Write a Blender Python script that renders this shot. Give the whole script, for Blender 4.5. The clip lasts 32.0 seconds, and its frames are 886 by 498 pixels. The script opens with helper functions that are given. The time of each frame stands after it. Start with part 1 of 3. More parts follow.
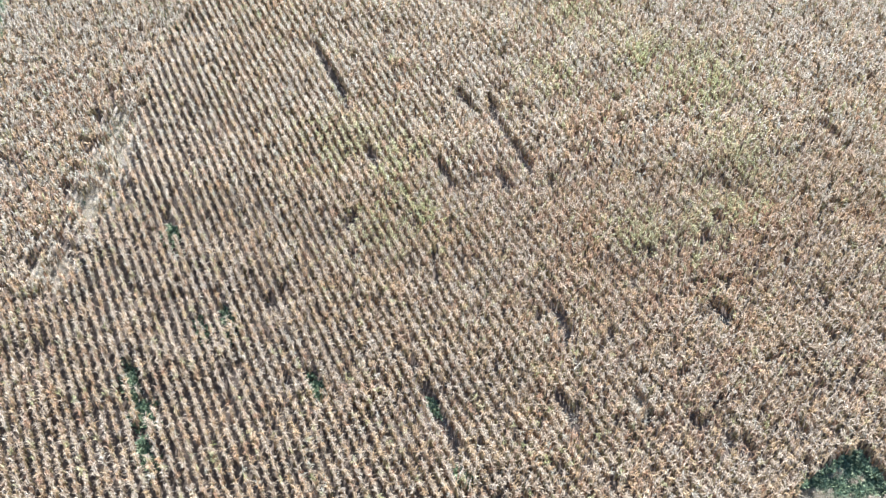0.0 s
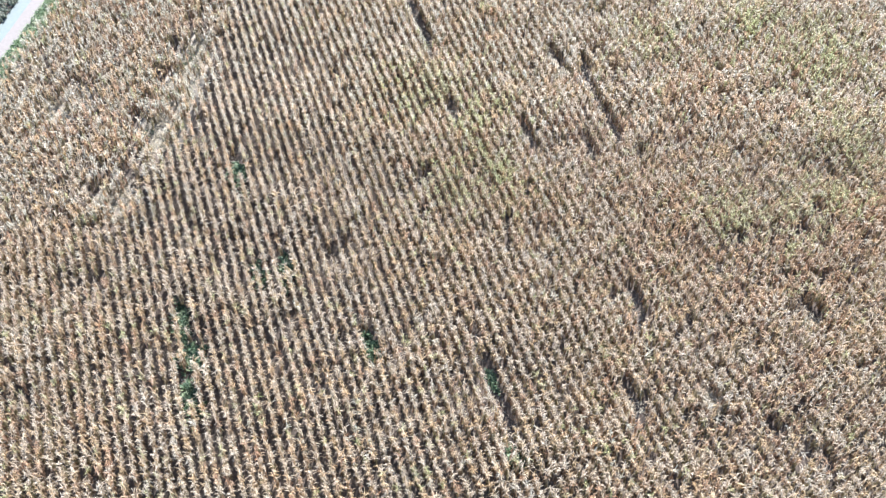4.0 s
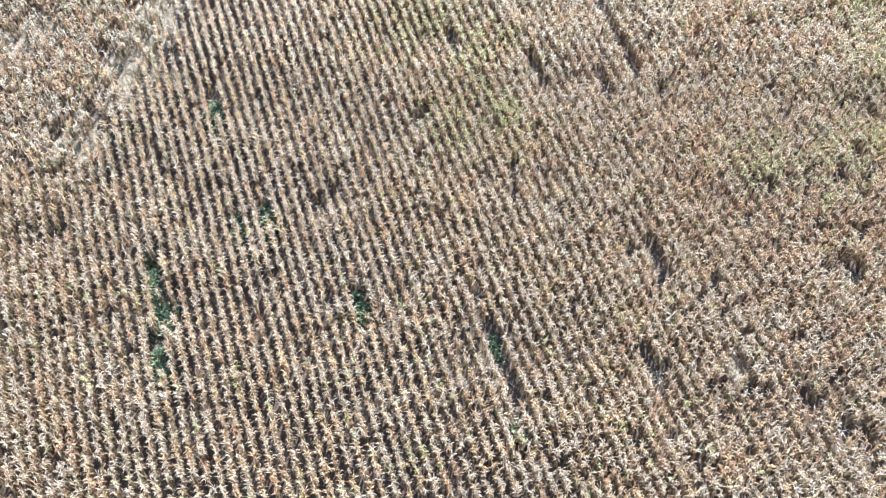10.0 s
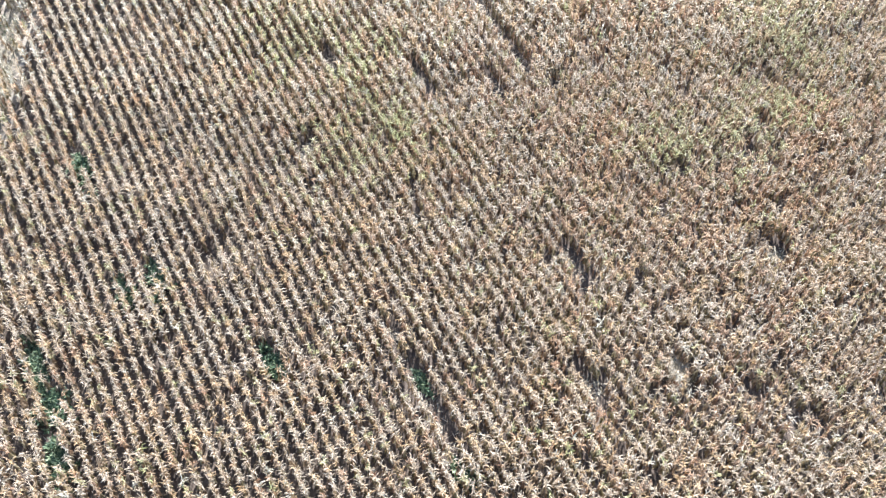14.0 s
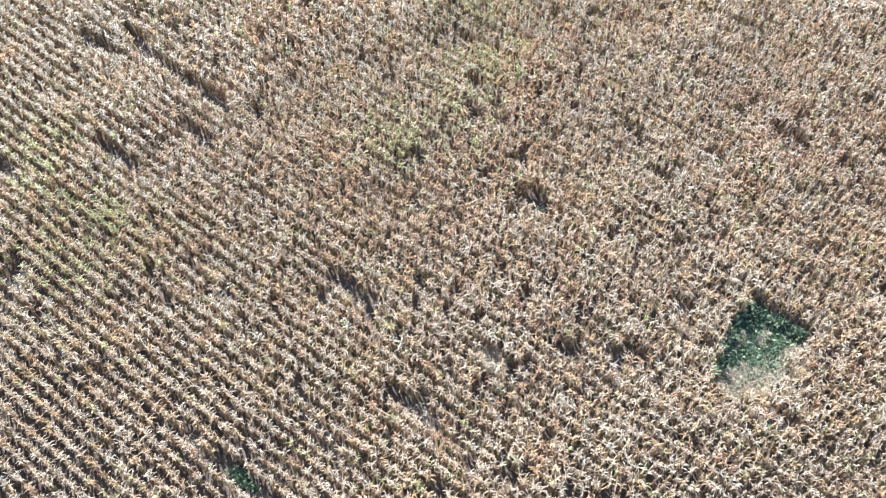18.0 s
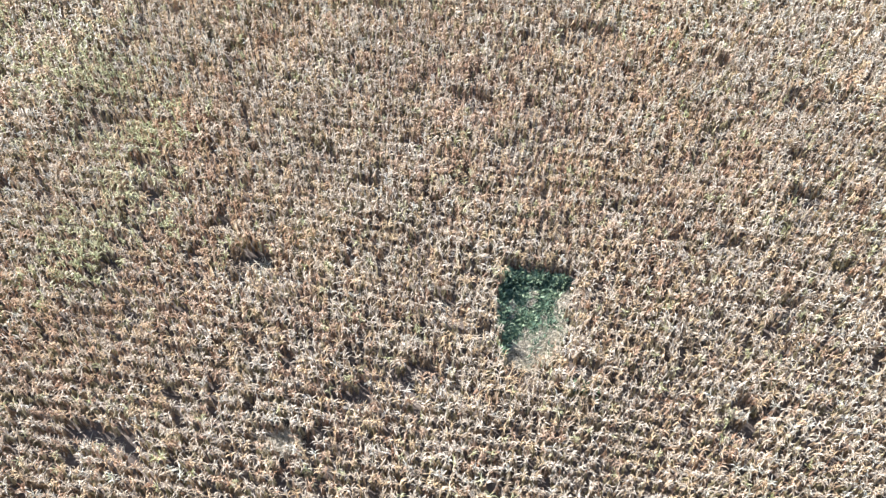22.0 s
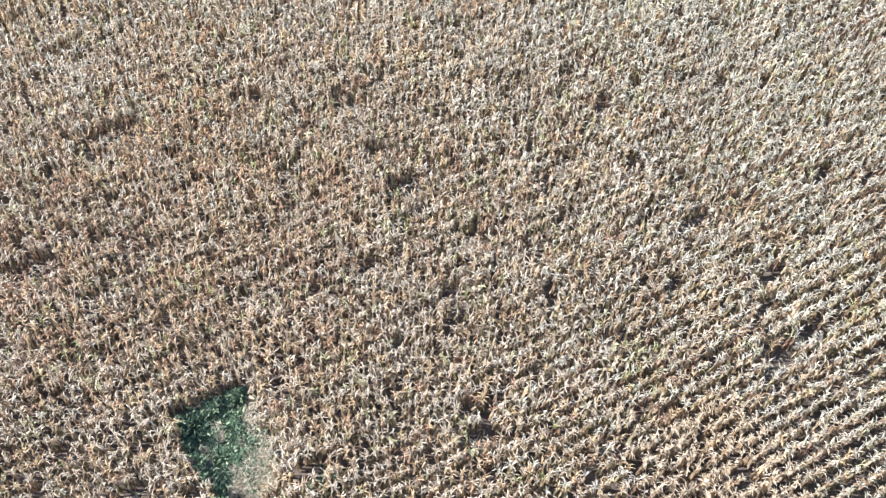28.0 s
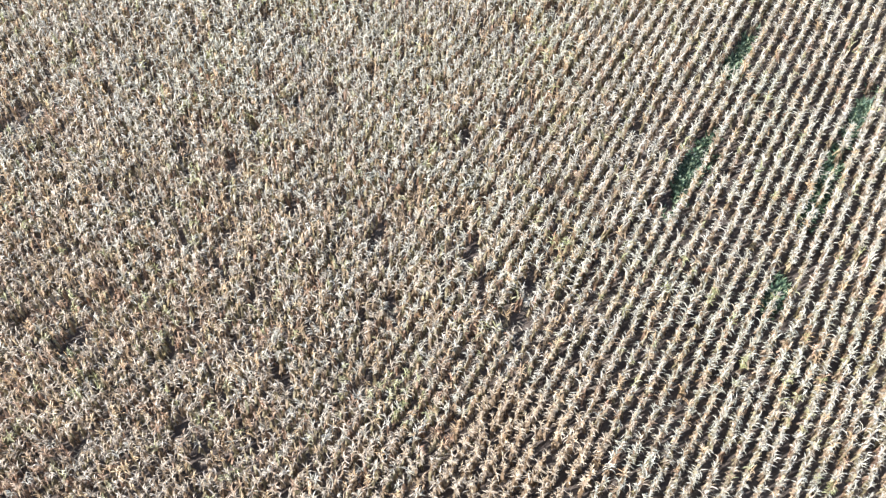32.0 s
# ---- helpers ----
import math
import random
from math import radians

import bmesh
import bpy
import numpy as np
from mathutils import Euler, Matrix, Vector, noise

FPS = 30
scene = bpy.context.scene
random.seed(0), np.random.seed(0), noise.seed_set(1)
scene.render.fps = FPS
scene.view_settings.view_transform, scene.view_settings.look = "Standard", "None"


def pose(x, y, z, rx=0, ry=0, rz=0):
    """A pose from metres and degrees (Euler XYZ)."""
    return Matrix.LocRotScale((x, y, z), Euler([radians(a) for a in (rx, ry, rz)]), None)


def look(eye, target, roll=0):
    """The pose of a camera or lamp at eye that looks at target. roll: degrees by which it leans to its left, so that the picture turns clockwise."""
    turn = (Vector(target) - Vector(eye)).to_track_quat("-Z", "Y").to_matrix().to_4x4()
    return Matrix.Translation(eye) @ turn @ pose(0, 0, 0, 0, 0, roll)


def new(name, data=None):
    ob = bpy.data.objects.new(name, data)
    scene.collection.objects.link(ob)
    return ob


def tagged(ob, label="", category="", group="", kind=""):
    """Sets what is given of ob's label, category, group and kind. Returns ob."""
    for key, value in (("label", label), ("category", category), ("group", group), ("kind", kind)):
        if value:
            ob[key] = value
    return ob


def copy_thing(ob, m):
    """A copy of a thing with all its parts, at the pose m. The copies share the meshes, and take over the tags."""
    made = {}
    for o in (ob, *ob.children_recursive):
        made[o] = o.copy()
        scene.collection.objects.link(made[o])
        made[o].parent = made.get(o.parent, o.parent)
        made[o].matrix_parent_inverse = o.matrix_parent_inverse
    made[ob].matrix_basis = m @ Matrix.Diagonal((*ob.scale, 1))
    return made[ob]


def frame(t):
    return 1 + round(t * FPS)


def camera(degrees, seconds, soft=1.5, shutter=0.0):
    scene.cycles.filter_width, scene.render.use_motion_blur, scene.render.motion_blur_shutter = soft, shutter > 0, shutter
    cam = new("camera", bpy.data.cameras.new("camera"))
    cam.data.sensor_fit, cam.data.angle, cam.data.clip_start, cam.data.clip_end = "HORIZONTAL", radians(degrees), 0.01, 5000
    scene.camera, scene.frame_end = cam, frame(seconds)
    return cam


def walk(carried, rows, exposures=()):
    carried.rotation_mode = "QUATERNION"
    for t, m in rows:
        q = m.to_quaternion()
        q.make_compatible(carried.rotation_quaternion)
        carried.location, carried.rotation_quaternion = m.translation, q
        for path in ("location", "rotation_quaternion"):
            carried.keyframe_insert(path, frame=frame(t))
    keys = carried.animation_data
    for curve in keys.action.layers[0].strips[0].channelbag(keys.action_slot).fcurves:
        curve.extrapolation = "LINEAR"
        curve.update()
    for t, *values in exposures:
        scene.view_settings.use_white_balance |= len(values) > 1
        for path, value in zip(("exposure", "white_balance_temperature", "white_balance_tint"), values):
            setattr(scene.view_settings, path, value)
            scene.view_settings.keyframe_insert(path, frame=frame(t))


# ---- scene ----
FOV = 46.66
cam = camera(FOV, 32.0, soft=1.35)
PATH = [
    (0.0, look((-1.088, -11.849, 71.427), (3.541, 27.333, 26.223), 0.057)),
    (0.5, look((-0.943, -11.392, 71.051), (3.025, 27.597, 25.619), 0.063)),
    (1.0, look((-0.818, -10.893, 70.646), (2.432, 27.859, 24.955), 0.061)),
    (1.5, look((-0.707, -10.388, 70.225), (1.898, 28.147, 24.308), 0.066)),
    (2.0, look((-0.604, -9.879, 69.779), (1.288, 28.412, 23.625), 0.098)),
    (2.5, look((-0.514, -9.404, 69.340), (0.762, 28.665, 22.981), 0.118)),
    (3.0, look((-0.438, -8.942, 68.905), (0.165, 28.876, 22.328), 0.109)),
    (3.5, look((-0.370, -8.497, 68.474), (-0.284, 29.084, 21.701), 0.098)),
    (5.5, look((-0.265, -6.734, 66.604), (-0.287, 29.955, 19.130), 0.130)),
    (6.0, look((-0.241, -6.257, 66.153), (-0.274, 30.194, 18.495), 0.124)),
    (6.5, look((-0.217, -5.754, 65.703), (-0.253, 30.453, 17.859), 0.120)),
    (7.0, look((-0.203, -5.222, 65.240), (-0.236, 30.740, 17.211), 0.115)),
    (7.5, look((-0.184, -4.679, 64.780), (-0.230, 31.047, 16.576), 0.113)),
    (8.0, look((-0.164, -4.130, 64.319), (-0.205, 31.303, 15.899), 0.105)),
    (8.5, look((-0.143, -3.564, 63.869), (-0.183, 31.427, 15.128), 0.092)),
    (9.0, look((-0.114, -2.955, 63.446), (-0.171, 31.534, 14.349), 0.084)),
    (9.5, look((-0.079, -2.307, 63.068), (-0.158, 31.743, 13.666), 0.060)),
    (10.0, look((-0.058, -1.627, 62.724), (-0.160, 32.313, 13.246), -0.009)),
    (10.5, look((-0.019, -0.942, 62.397), (-0.153, 32.888, 12.844), -0.061)),
    (11.0, look((0.024, -0.259, 62.060), (-0.141, 33.448, 12.423), -0.105)),
    (11.5, look((0.055, 0.403, 61.724), (-0.027, 34.003, 12.014), -0.138)),
    (12.0, look((0.056, 1.056, 61.354), (0.168, 34.571, 11.587), -0.170)),
    (12.5, look((0.054, 1.687, 60.996), (1.066, 35.130, 11.191), -0.175)),
    (13.0, look((0.038, 2.301, 60.645), (2.512, 35.619, 10.808), -0.153)),
    (13.5, look((0.016, 2.924, 60.281), (3.981, 36.057, 10.416), -0.116)),
    (14.0, look((-0.008, 3.556, 59.927), (5.438, 36.465, 10.054), -0.104)),
    (14.5, look((-0.010, 4.198, 59.572), (6.896, 36.797, 9.676), -0.119)),
    (16.5, look((0.495, 6.744, 58.565), (12.960, 37.243, 8.421), -0.276)),
    (17.0, look((0.654, 7.368, 58.233), (14.816, 37.071, 8.062), -0.250)),
    (17.5, look((0.801, 7.952, 57.877), (17.128, 36.517, 7.703), -0.188)),
    (18.0, look((0.929, 8.494, 57.491), (19.491, 35.737, 7.358), -0.111)),
    (18.5, look((1.067, 9.019, 57.061), (21.657, 34.893, 6.995), -0.009)),
    (19.0, look((1.242, 9.535, 56.558), (23.835, 33.899, 6.598), 0.110)),
    (19.5, look((1.423, 10.027, 56.070), (25.411, 33.245, 6.215), 0.146)),
    (20.0, look((1.705, 10.495, 55.583), (27.016, 32.485, 5.826), 0.162)),
    (20.5, look((2.020, 10.898, 55.157), (28.458, 31.675, 5.464), 0.167)),
    (21.0, look((2.380, 11.300, 54.722), (30.033, 30.667, 5.121), 0.115)),
    (21.5, look((2.760, 11.673, 54.315), (31.456, 29.634, 4.779), 0.032)),
    (22.0, look((3.179, 12.026, 53.946), (33.199, 27.878, 4.474), -0.043)),
    (22.5, look((3.613, 12.370, 53.594), (34.652, 26.261, 4.161), -0.097)),
    (23.0, look((4.033, 12.744, 53.222), (36.076, 24.426, 3.859), -0.130)),
    (23.5, look((4.433, 13.098, 52.894), (37.069, 23.282, 3.587), -0.098)),
    (24.0, look((4.823, 13.450, 52.661), (38.026, 22.102, 3.439), -0.075)),
    (24.5, look((5.254, 13.744, 52.523), (38.859, 20.991, 3.348), -0.033)),
    (26.5, look((7.902, 14.275, 53.094), (41.565, 14.920, 3.431), 0.032)),
    (27.0, look((8.533, 14.408, 52.953), (42.207, 13.089, 3.312), 0.012)),
    (27.5, look((9.099, 14.495, 52.776), (42.679, 11.152, 3.166), 0.039)),
    (28.0, look((9.646, 14.593, 52.558), (43.017, 8.768, 3.035), 0.046)),
    (28.5, look((10.198, 14.679, 52.312), (43.193, 6.618, 2.852), 0.047)),
    (29.0, look((10.839, 14.741, 52.056), (43.188, 4.057, 2.666), 0.021)),
    (29.5, look((11.506, 14.763, 51.842), (43.025, 1.756, 2.473), -0.004)),
    (30.0, look((12.205, 14.717, 51.619), (42.588, -0.836, 2.274), -0.015)),
    (30.5, look((12.860, 14.633, 51.420), (42.051, -3.085, 2.085), 0.005)),
    (31.0, look((13.522, 14.523, 51.202), (41.227, -5.543, 1.909), -0.003)),
    (31.5, look((14.137, 14.378, 50.987), (40.580, -7.384, 1.721), 0.020)),
    (32.0, look((14.750, 14.192, 50.766), (40.047, -9.023, 1.561), 0.063)),
]
walk(cam, PATH, [(0.0, 2.24), (6.0, 2.28), (12.0, 2.28), (17.0, 2.26), (22.0, 2.18), (24.0, 2.13), (28.0, 2.0), (32.0, 1.88)])

# ------------------------------------------------------------------ light
SUN_AZ, SUN_EL = 14.0, 37.0
world = bpy.data.worlds.new("sky")
scene.world = world
world.use_nodes = True
wn = world.node_tree.nodes
sky = wn.new("ShaderNodeTexSky")
sky.sky_type, sky.sun_disc = "NISHITA", False
sky.sun_elevation, sky.sun_rotation = radians(SUN_EL), radians(SUN_AZ)
wn["Background"].inputs["Strength"].default_value = 0.09
world.node_tree.links.new(sky.outputs["Color"], wn["Background"].inputs["Color"])
sun = new("sun", bpy.data.lights.new("sun", "SUN"))
sun.data.energy, sun.data.angle, sun.data.color = 4.7, radians(0.55), (1.0, 0.965, 0.96)
az, el = radians(SUN_AZ), radians(SUN_EL)
sun.matrix_world = look((math.sin(az) * math.cos(el) * 200, math.cos(az) * math.cos(el) * 200, math.sin(el) * 200), (0, 0, 0))


# ------------------------------------------------------------------ materials
def material(name):
    m = bpy.data.materials.new(name)
    m.use_nodes = True
    t = m.node_tree
    return m, t, t.nodes["Principled BSDF"], t.nodes["Material Output"]


def ramp(t, stops):
    r = t.nodes.new("ShaderNodeValToRGB")
    e = r.color_ramp.elements
    while len(e) < len(stops):
        e.new(0.5)
    for k, (pos, col) in enumerate(stops):
        e[k].position, e[k].color = pos, (*col, 1)
    return r


def noise_tex(t, scale, detail=4.0, rough=0.55):
    n = t.nodes.new("ShaderNodeTexNoise")
    n.inputs["Scale"].default_value, n.inputs["Detail"].default_value, n.inputs["Roughness"].default_value = scale, detail, rough
    g = t.nodes.new("ShaderNodeNewGeometry")
    t.links.new(g.outputs["Position"], n.inputs["Vector"])
    return n


def mix(t, kind, fac, a, b):
    x = t.nodes.new("ShaderNodeMix")
    x.data_type, x.blend_type = "RGBA", kind
    for sock, val in ((x.inputs[0], fac), (x.inputs[6], a), (x.inputs[7], b)):
        if isinstance(val, bpy.types.NodeSocket):
            t.links.new(val, sock)
        elif isinstance(val, (int, float)):
            sock.default_value = val
        else:
            sock.default_value = (*val, 1)
    return x.outputs[2]


def leafy(name, stops, tint, see=0.25, rough=0.55, by_object=False):
    """Dry or green plant tissue: each blade has its own tone, wide patches lean to the tint."""
    m, t, p, out = material(name)
    if by_object:
        r = t.nodes.new("ShaderNodeObjectInfo").outputs["Random"]
    else:
        r = t.nodes.new("ShaderNodeNewGeometry").outputs["Random Per Island"]
    tone = ramp(t, stops)
    t.links.new(r, tone.inputs["Fac"])
    wide = ramp(t, [(0.45, (0, 0, 0)), (0.7, (1, 1, 1))])
    t.links.new(noise_tex(t, 0.11, 3).outputs["Fac"], wide.inputs["Fac"])
    col = mix(t, "MULTIPLY", wide.outputs["Color"], tone.outputs["Color"], tint)
    fine = ramp(t, [(0.3, (0.7, 0.68, 0.64)), (0.7, (1.12, 1.1, 1.08))])
    t.links.new(noise_tex(t, 9.0, 3).outputs["Fac"], fine.inputs["Fac"])
    col = mix(t, "MULTIPLY", 1.0, col, fine.outputs["Color"])
    t.links.new(col, p.inputs["Base Color"])
    p.inputs["Roughness"].default_value = rough
    p.inputs["Specular IOR Level"].default_value = 0.4
    tr = t.nodes.new("ShaderNodeBsdfTranslucent")
    t.links.new(col, tr.inputs["Color"])
    sh = t.nodes.new("ShaderNodeMixShader")
    sh.inputs[0].default_value = see
    t.links.new(p.outputs[0], sh.inputs[1])
    t.links.new(tr.outputs[0], sh.inputs[2])
    t.links.new(sh.outputs[0], out.inputs["Surface"])
    return m


DRY = [(0.0, (0.25, 0.19, 0.125)), (0.2, (0.41, 0.345, 0.265)), (0.6, (0.52, 0.465, 0.385)), (1.0, (0.62, 0.575, 0.50))]
leaf_dry = leafy("dry_leaf", DRY, (1.0, 0.95, 0.88), see=0.34)
leaf_rust = leafy("rust_leaf", [(0.0, (0.22, 0.11, 0.06)), (0.5, (0.40, 0.29, 0.205)), (1.0, (0.58, 0.455, 0.345))], (1.0, 0.9, 0.8), see=0.30)
leaf_green = leafy("fading_leaf", [(0.0, (0.20, 0.21, 0.09)), (0.5, (0.38, 0.38, 0.215)), (1.0, (0.61, 0.60, 0.42))], (0.9, 1.0, 0.8), see=0.3)
stalk_mat = leafy("dry_stalk", [(0.0, (0.22, 0.13, 0.06)), (1.0, (0.45, 0.33, 0.18))], (1.0, 0.9, 0.8), see=0.0)
tassel_mat = leafy("dry_tassel", [(0.0, (0.45, 0.33, 0.18)), (1.0, (0.72, 0.58, 0.38))], (1.0, 0.9, 0.8), see=0.1)
weed_mat = leafy("weed_leaf", [(0.0, (0.035, 0.07, 0.05)), (0.5, (0.085, 0.155, 0.10)), (1.0, (0.28, 0.36, 0.23))], (0.9, 1.0, 0.9))
growth_mat = leafy("roadside_leaf", [(0.0, (0.07, 0.095, 0.075)), (0.5, (0.13, 0.16, 0.13)), (1.0, (0.24, 0.27, 0.22))], (0.95, 1.0, 0.95))
verge_mat = leafy("verge_grass_blade", [(0.0, (0.10, 0.17, 0.095)), (0.5, (0.17, 0.26, 0.15)), (1.0, (0.33, 0.40, 0.27))], (0.9, 1.0, 0.9))
straw_mat = leafy("straw_blade", [(0.0, (0.27, 0.25, 0.195)), (1.0, (0.60, 0.56, 0.47))], (0.93, 0.97, 0.92))
# old lower leaves: browner by age, and darkened for the shade within the rows
leaf_low = leafy("brown_shaded_leaf", [(0.0, (0.16, 0.115, 0.075)), (0.6, (0.32, 0.25, 0.175)), (1.0, (0.46, 0.375, 0.275))], (1.0, 0.94, 0.86), see=0.3)
# bleached blades; their paleness also stands in for haze over the far rows
leaf_pale = leafy("bleached_and_hazed_leaf", [(0.0, (0.30, 0.26, 0.18)), (0.3, (0.44, 0.425, 0.36)), (1.0, (0.57, 0.56, 0.505))], (0.93, 0.98, 0.94), see=0.28)
leaf_gold = leafy("golden_leaf", [(0.0, (0.30, 0.205, 0.10)), (0.3, (0.45, 0.335, 0.20)), (1.0, (0.64, 0.53, 0.37))], (1.0, 0.92, 0.9), see=0.32)
# red and olive lower leaves, with the same row shade in their colour
leaf_low_red = leafy("red_brown_shaded_leaf", [(0.0, (0.14, 0.09, 0.06)), (0.6, (0.29, 0.20, 0.145)), (1.0, (0.42, 0.32, 0.25))], (1.0, 0.94, 0.86), see=0.3)
leaf_low_olive = leafy("olive_brown_shaded_leaf", [(0.0, (0.14, 0.12, 0.07)), (0.6, (0.29, 0.25, 0.16)), (1.0, (0.45, 0.405, 0.285))], (0.96, 0.98, 0.86), see=0.3)
LEAF_MATS = [leaf_dry, leaf_rust, leaf_green, stalk_mat, tassel_mat, leaf_low, leaf_pale, leaf_gold, leaf_low_red, leaf_low_olive]

soil, t, p, out = material("soil")
big = ramp(t, [(0.3, (0.062, 0.050, 0.043)), (0.7, (0.115, 0.096, 0.082))])
t.links.new(noise_tex(t, 0.35, 5).outputs["Fac"], big.inputs["Fac"])
small = ramp(t, [(0.3, (0.6, 0.6, 0.6)), (0.75, (1.25, 1.2, 1.15))])
nz = noise_tex(t, 14.0, 6, 0.65)
t.links.new(nz.outputs["Fac"], small.inputs["Fac"])
t.links.new(mix(t, "MULTIPLY", 1.0, big.outputs["Color"], small.outputs["Color"]), p.inputs["Base Color"])
p.inputs["Roughness"].default_value = 0.95
bump = t.nodes.new("ShaderNodeBump")
bump.inputs["Strength"].default_value, bump.inputs["Distance"].default_value = 0.8, 0.05
t.links.new(nz.outputs["Fac"], bump.inputs["Height"])
t.links.new(bump.outputs["Normal"], p.inputs["Normal"])

road_mat, t, p, out = material("pale_gravel")
tone = ramp(t, [(0.3, (0.135, 0.127, 0.127)), (0.7, (0.165, 0.157, 0.157))])
nz = noise_tex(t, 3.0, 8, 0.7)
t.links.new(nz.outputs["Fac"], tone.inputs["Fac"])
t.links.new(tone.outputs["Color"], p.inputs["Base Color"])
p.inputs["Roughness"].default_value = 0.9


slab_mat, t, p, out = material("pale_concrete")
tone = ramp(t, [(0.3, (0.10, 0.135, 0.138)), (0.7, (0.125, 0.155, 0.158))])
t.links.new(noise_tex(t, 2.0, 8, 0.7).outputs["Fac"], tone.inputs["Fac"])
t.links.new(tone.outputs["Color"], p.inputs["Base Color"])
p.inputs["Roughness"].default_value = 0.85


# ------------------------------------------------------------------ plan
ROW_AZ = -18.0                      # direction of the rows, degrees clockwise from +y
ROW_GAP = 0.787
PLANT_GAP = 0.21
ROW_PHASE = 0.0
FIELD = [(-31, 17), (12, 17), (22.5, 13), (24, 2), (19, -9), (11.5, -15.5), (31, -46), (36, -51), (46, -49), (61, -36), (72, -18), (80, -6), (83, 4), (83, 22), (78, 36), (70, 50), (64, 58), (64, 88), (38, 90), (5, 98), (-41, 101), (-50, 84), (-51, 72), (-45, 55), (-41, 40), (-36, 26)]
# edge between the long rows and the headland along the road
EDGE = [(-43.2, 42.9), (-35.3, 45.8), (-31.8, 47.9), (-27.8, 49.0), (-28.3, 54.2), (-26.3, 56.1), (-24.4, 59.8), (-24.0, 66.1), (-22.5, 71.6), (-21.7, 80.2), (-20.9, 84.2), (-18.4, 86.2), (-16.4, 97.4)]
ROAD = [(-46.0, 55.4), (-45.1, 63.3), (-44.1, 69.2), (-42.8, 74.4), (-41.5, 80.8), (-41.0, 87.5), (-41.5, 97.6)]    # its field side


def inside(px, py, poly):
    res = np.zeros(len(px), bool)
    for (x0, y0), (x1, y1) in zip(poly, poly[1:] + poly[:1]):
        hit = (y0 > py) != (y1 > py)
        res ^= hit & (px < (x1 - x0) * (py - y0) / ((y1 - y0) or 1e-9) + x0)
    return res


RD = np.array([math.sin(radians(ROW_AZ)), math.cos(radians(ROW_AZ))])    # along a row
RN = np.array([RD[1], -RD[0]])                                           # across the rows


def ellipse(px, py, cx, cy, along, across, az=ROW_AZ):
    d = np.array([math.sin(radians(az)), math.cos(radians(az))])
    u, v = (px - cx) * d[0] + (py - cy) * d[1], (px - cx) * d[1] - (py - cy) * d[0]
    return (u / along) ** 2 + (v / across) ** 2


# bare gaps in the stand: x, y, half length along the row, half width
GAPS = [(-18.6, 54.8, 1.6, 0.5), (0.6, 61.8, 1.2, 0.6), (7.5, 58.3, 2.0, 0.65), (15.2, 60.2, 2.0, 0.7), (10.4, 68.8, 2.6, 0.55), (13.6, 64.8, 2.2, 0.55), (13.2, 57.0, 2.0, 0.5), (-5.8, 36.0, 1.1, 0.5),
        (-20.9, 38.2, 1.6, 0.55), (-19.6, 35.0, 1.2, 0.9), (-15.3, 43.2, 1.0, 0.5), (-13.2, 43.8, 1.1, 0.5), (15.2, 39.8, 1.9, 0.6), (3.9, 31.7, 3.4, 0.36), (4.8, 27.2, 2.0, 0.42), (33.6, 53.5, 1.0, 0.5),
        (-2.4, 53.0, 0.8, 0.5), (-2.6, 74.0, 3.2, 0.5), (37.0, 35.6, 1.2, 0.5), (28.6, 38.8, 1.3, 0.45), (49.5, 10.2, 0.9, 0.7), (52.2, 42.6, 1.2, 0.5), (46.5, 60.2, 1.5, 0.5), (29.9, 46.9, 0.8, 0.5),
        (31.9, 8.7, 0.8, 0.5), (32.0, 27.2, 0.9, 0.5), (41.9, 34.8, 0.8, 0.5), (13.8, 30.9, 2.0, 0.55), (31.9, 49.6, 0.7, 0.5), (34.5, -25.4, 3.2, 0.6), (33.6, -21.3, 1.0, 0.4), (38.6, -33.8, 1.4, 0.5),
        (28.8, -31.4, 1.8, 0.45), (27.8, -28.4, 1.2, 0.4), (33.9, -8.9, 1.2, 0.5), (34.8, -11.5, 1.0, 0.5), (43.4, -6.9, 0.8, 0.5), (38.9, -10.0, 0.9, 0.5), (30.1, -36.7, 2.0, 0.45), (66.2, 3.0, 1.5, 0.5),
        (-27.8, 52.8, 1.6, 0.5), (-19.4, 31.9, 1.5, 0.6), (31.1, 17.8, 1.2, 0.5),
        (67.5, 8.8, 0.9, 0.5), (66.3, 4.5, 1.2, 0.5), (38.9, -36.4, 1.3, 0.5), (25.3, -22.0, 1.0, 0.45), (53.3, -3.8, 0.6, 0.4), (39.3, -20.3, 0.7, 0.4), (57.0, -1.9, 0.6, 0.4), (45.5, 26.8, 1.6, 0.4),
        (44.2, 29.1, 0.9, 0.4), (47.0, 33.1, 1.6, 0.4), (47.2, 21.8, 0.8, 0.4), (57.2, 28.1, 1.6, 0.4), (49.9, 49.1, 0.8, 0.4), (26.9, 26.0, 0.9, 0.45), (13.7, 67.8, 1.4, 0.45), (-3.9, 78.2, 1.8, 0.5),
        (24.3, 46.5, 0.7, 0.4), (5.1, 45.5, 0.7, 0.4), (65.2, 32.1, 1.6, 0.45), (44.0, 13.2, 0.7, 0.4), (19.8, 31.0, 0.8, 0.6)]
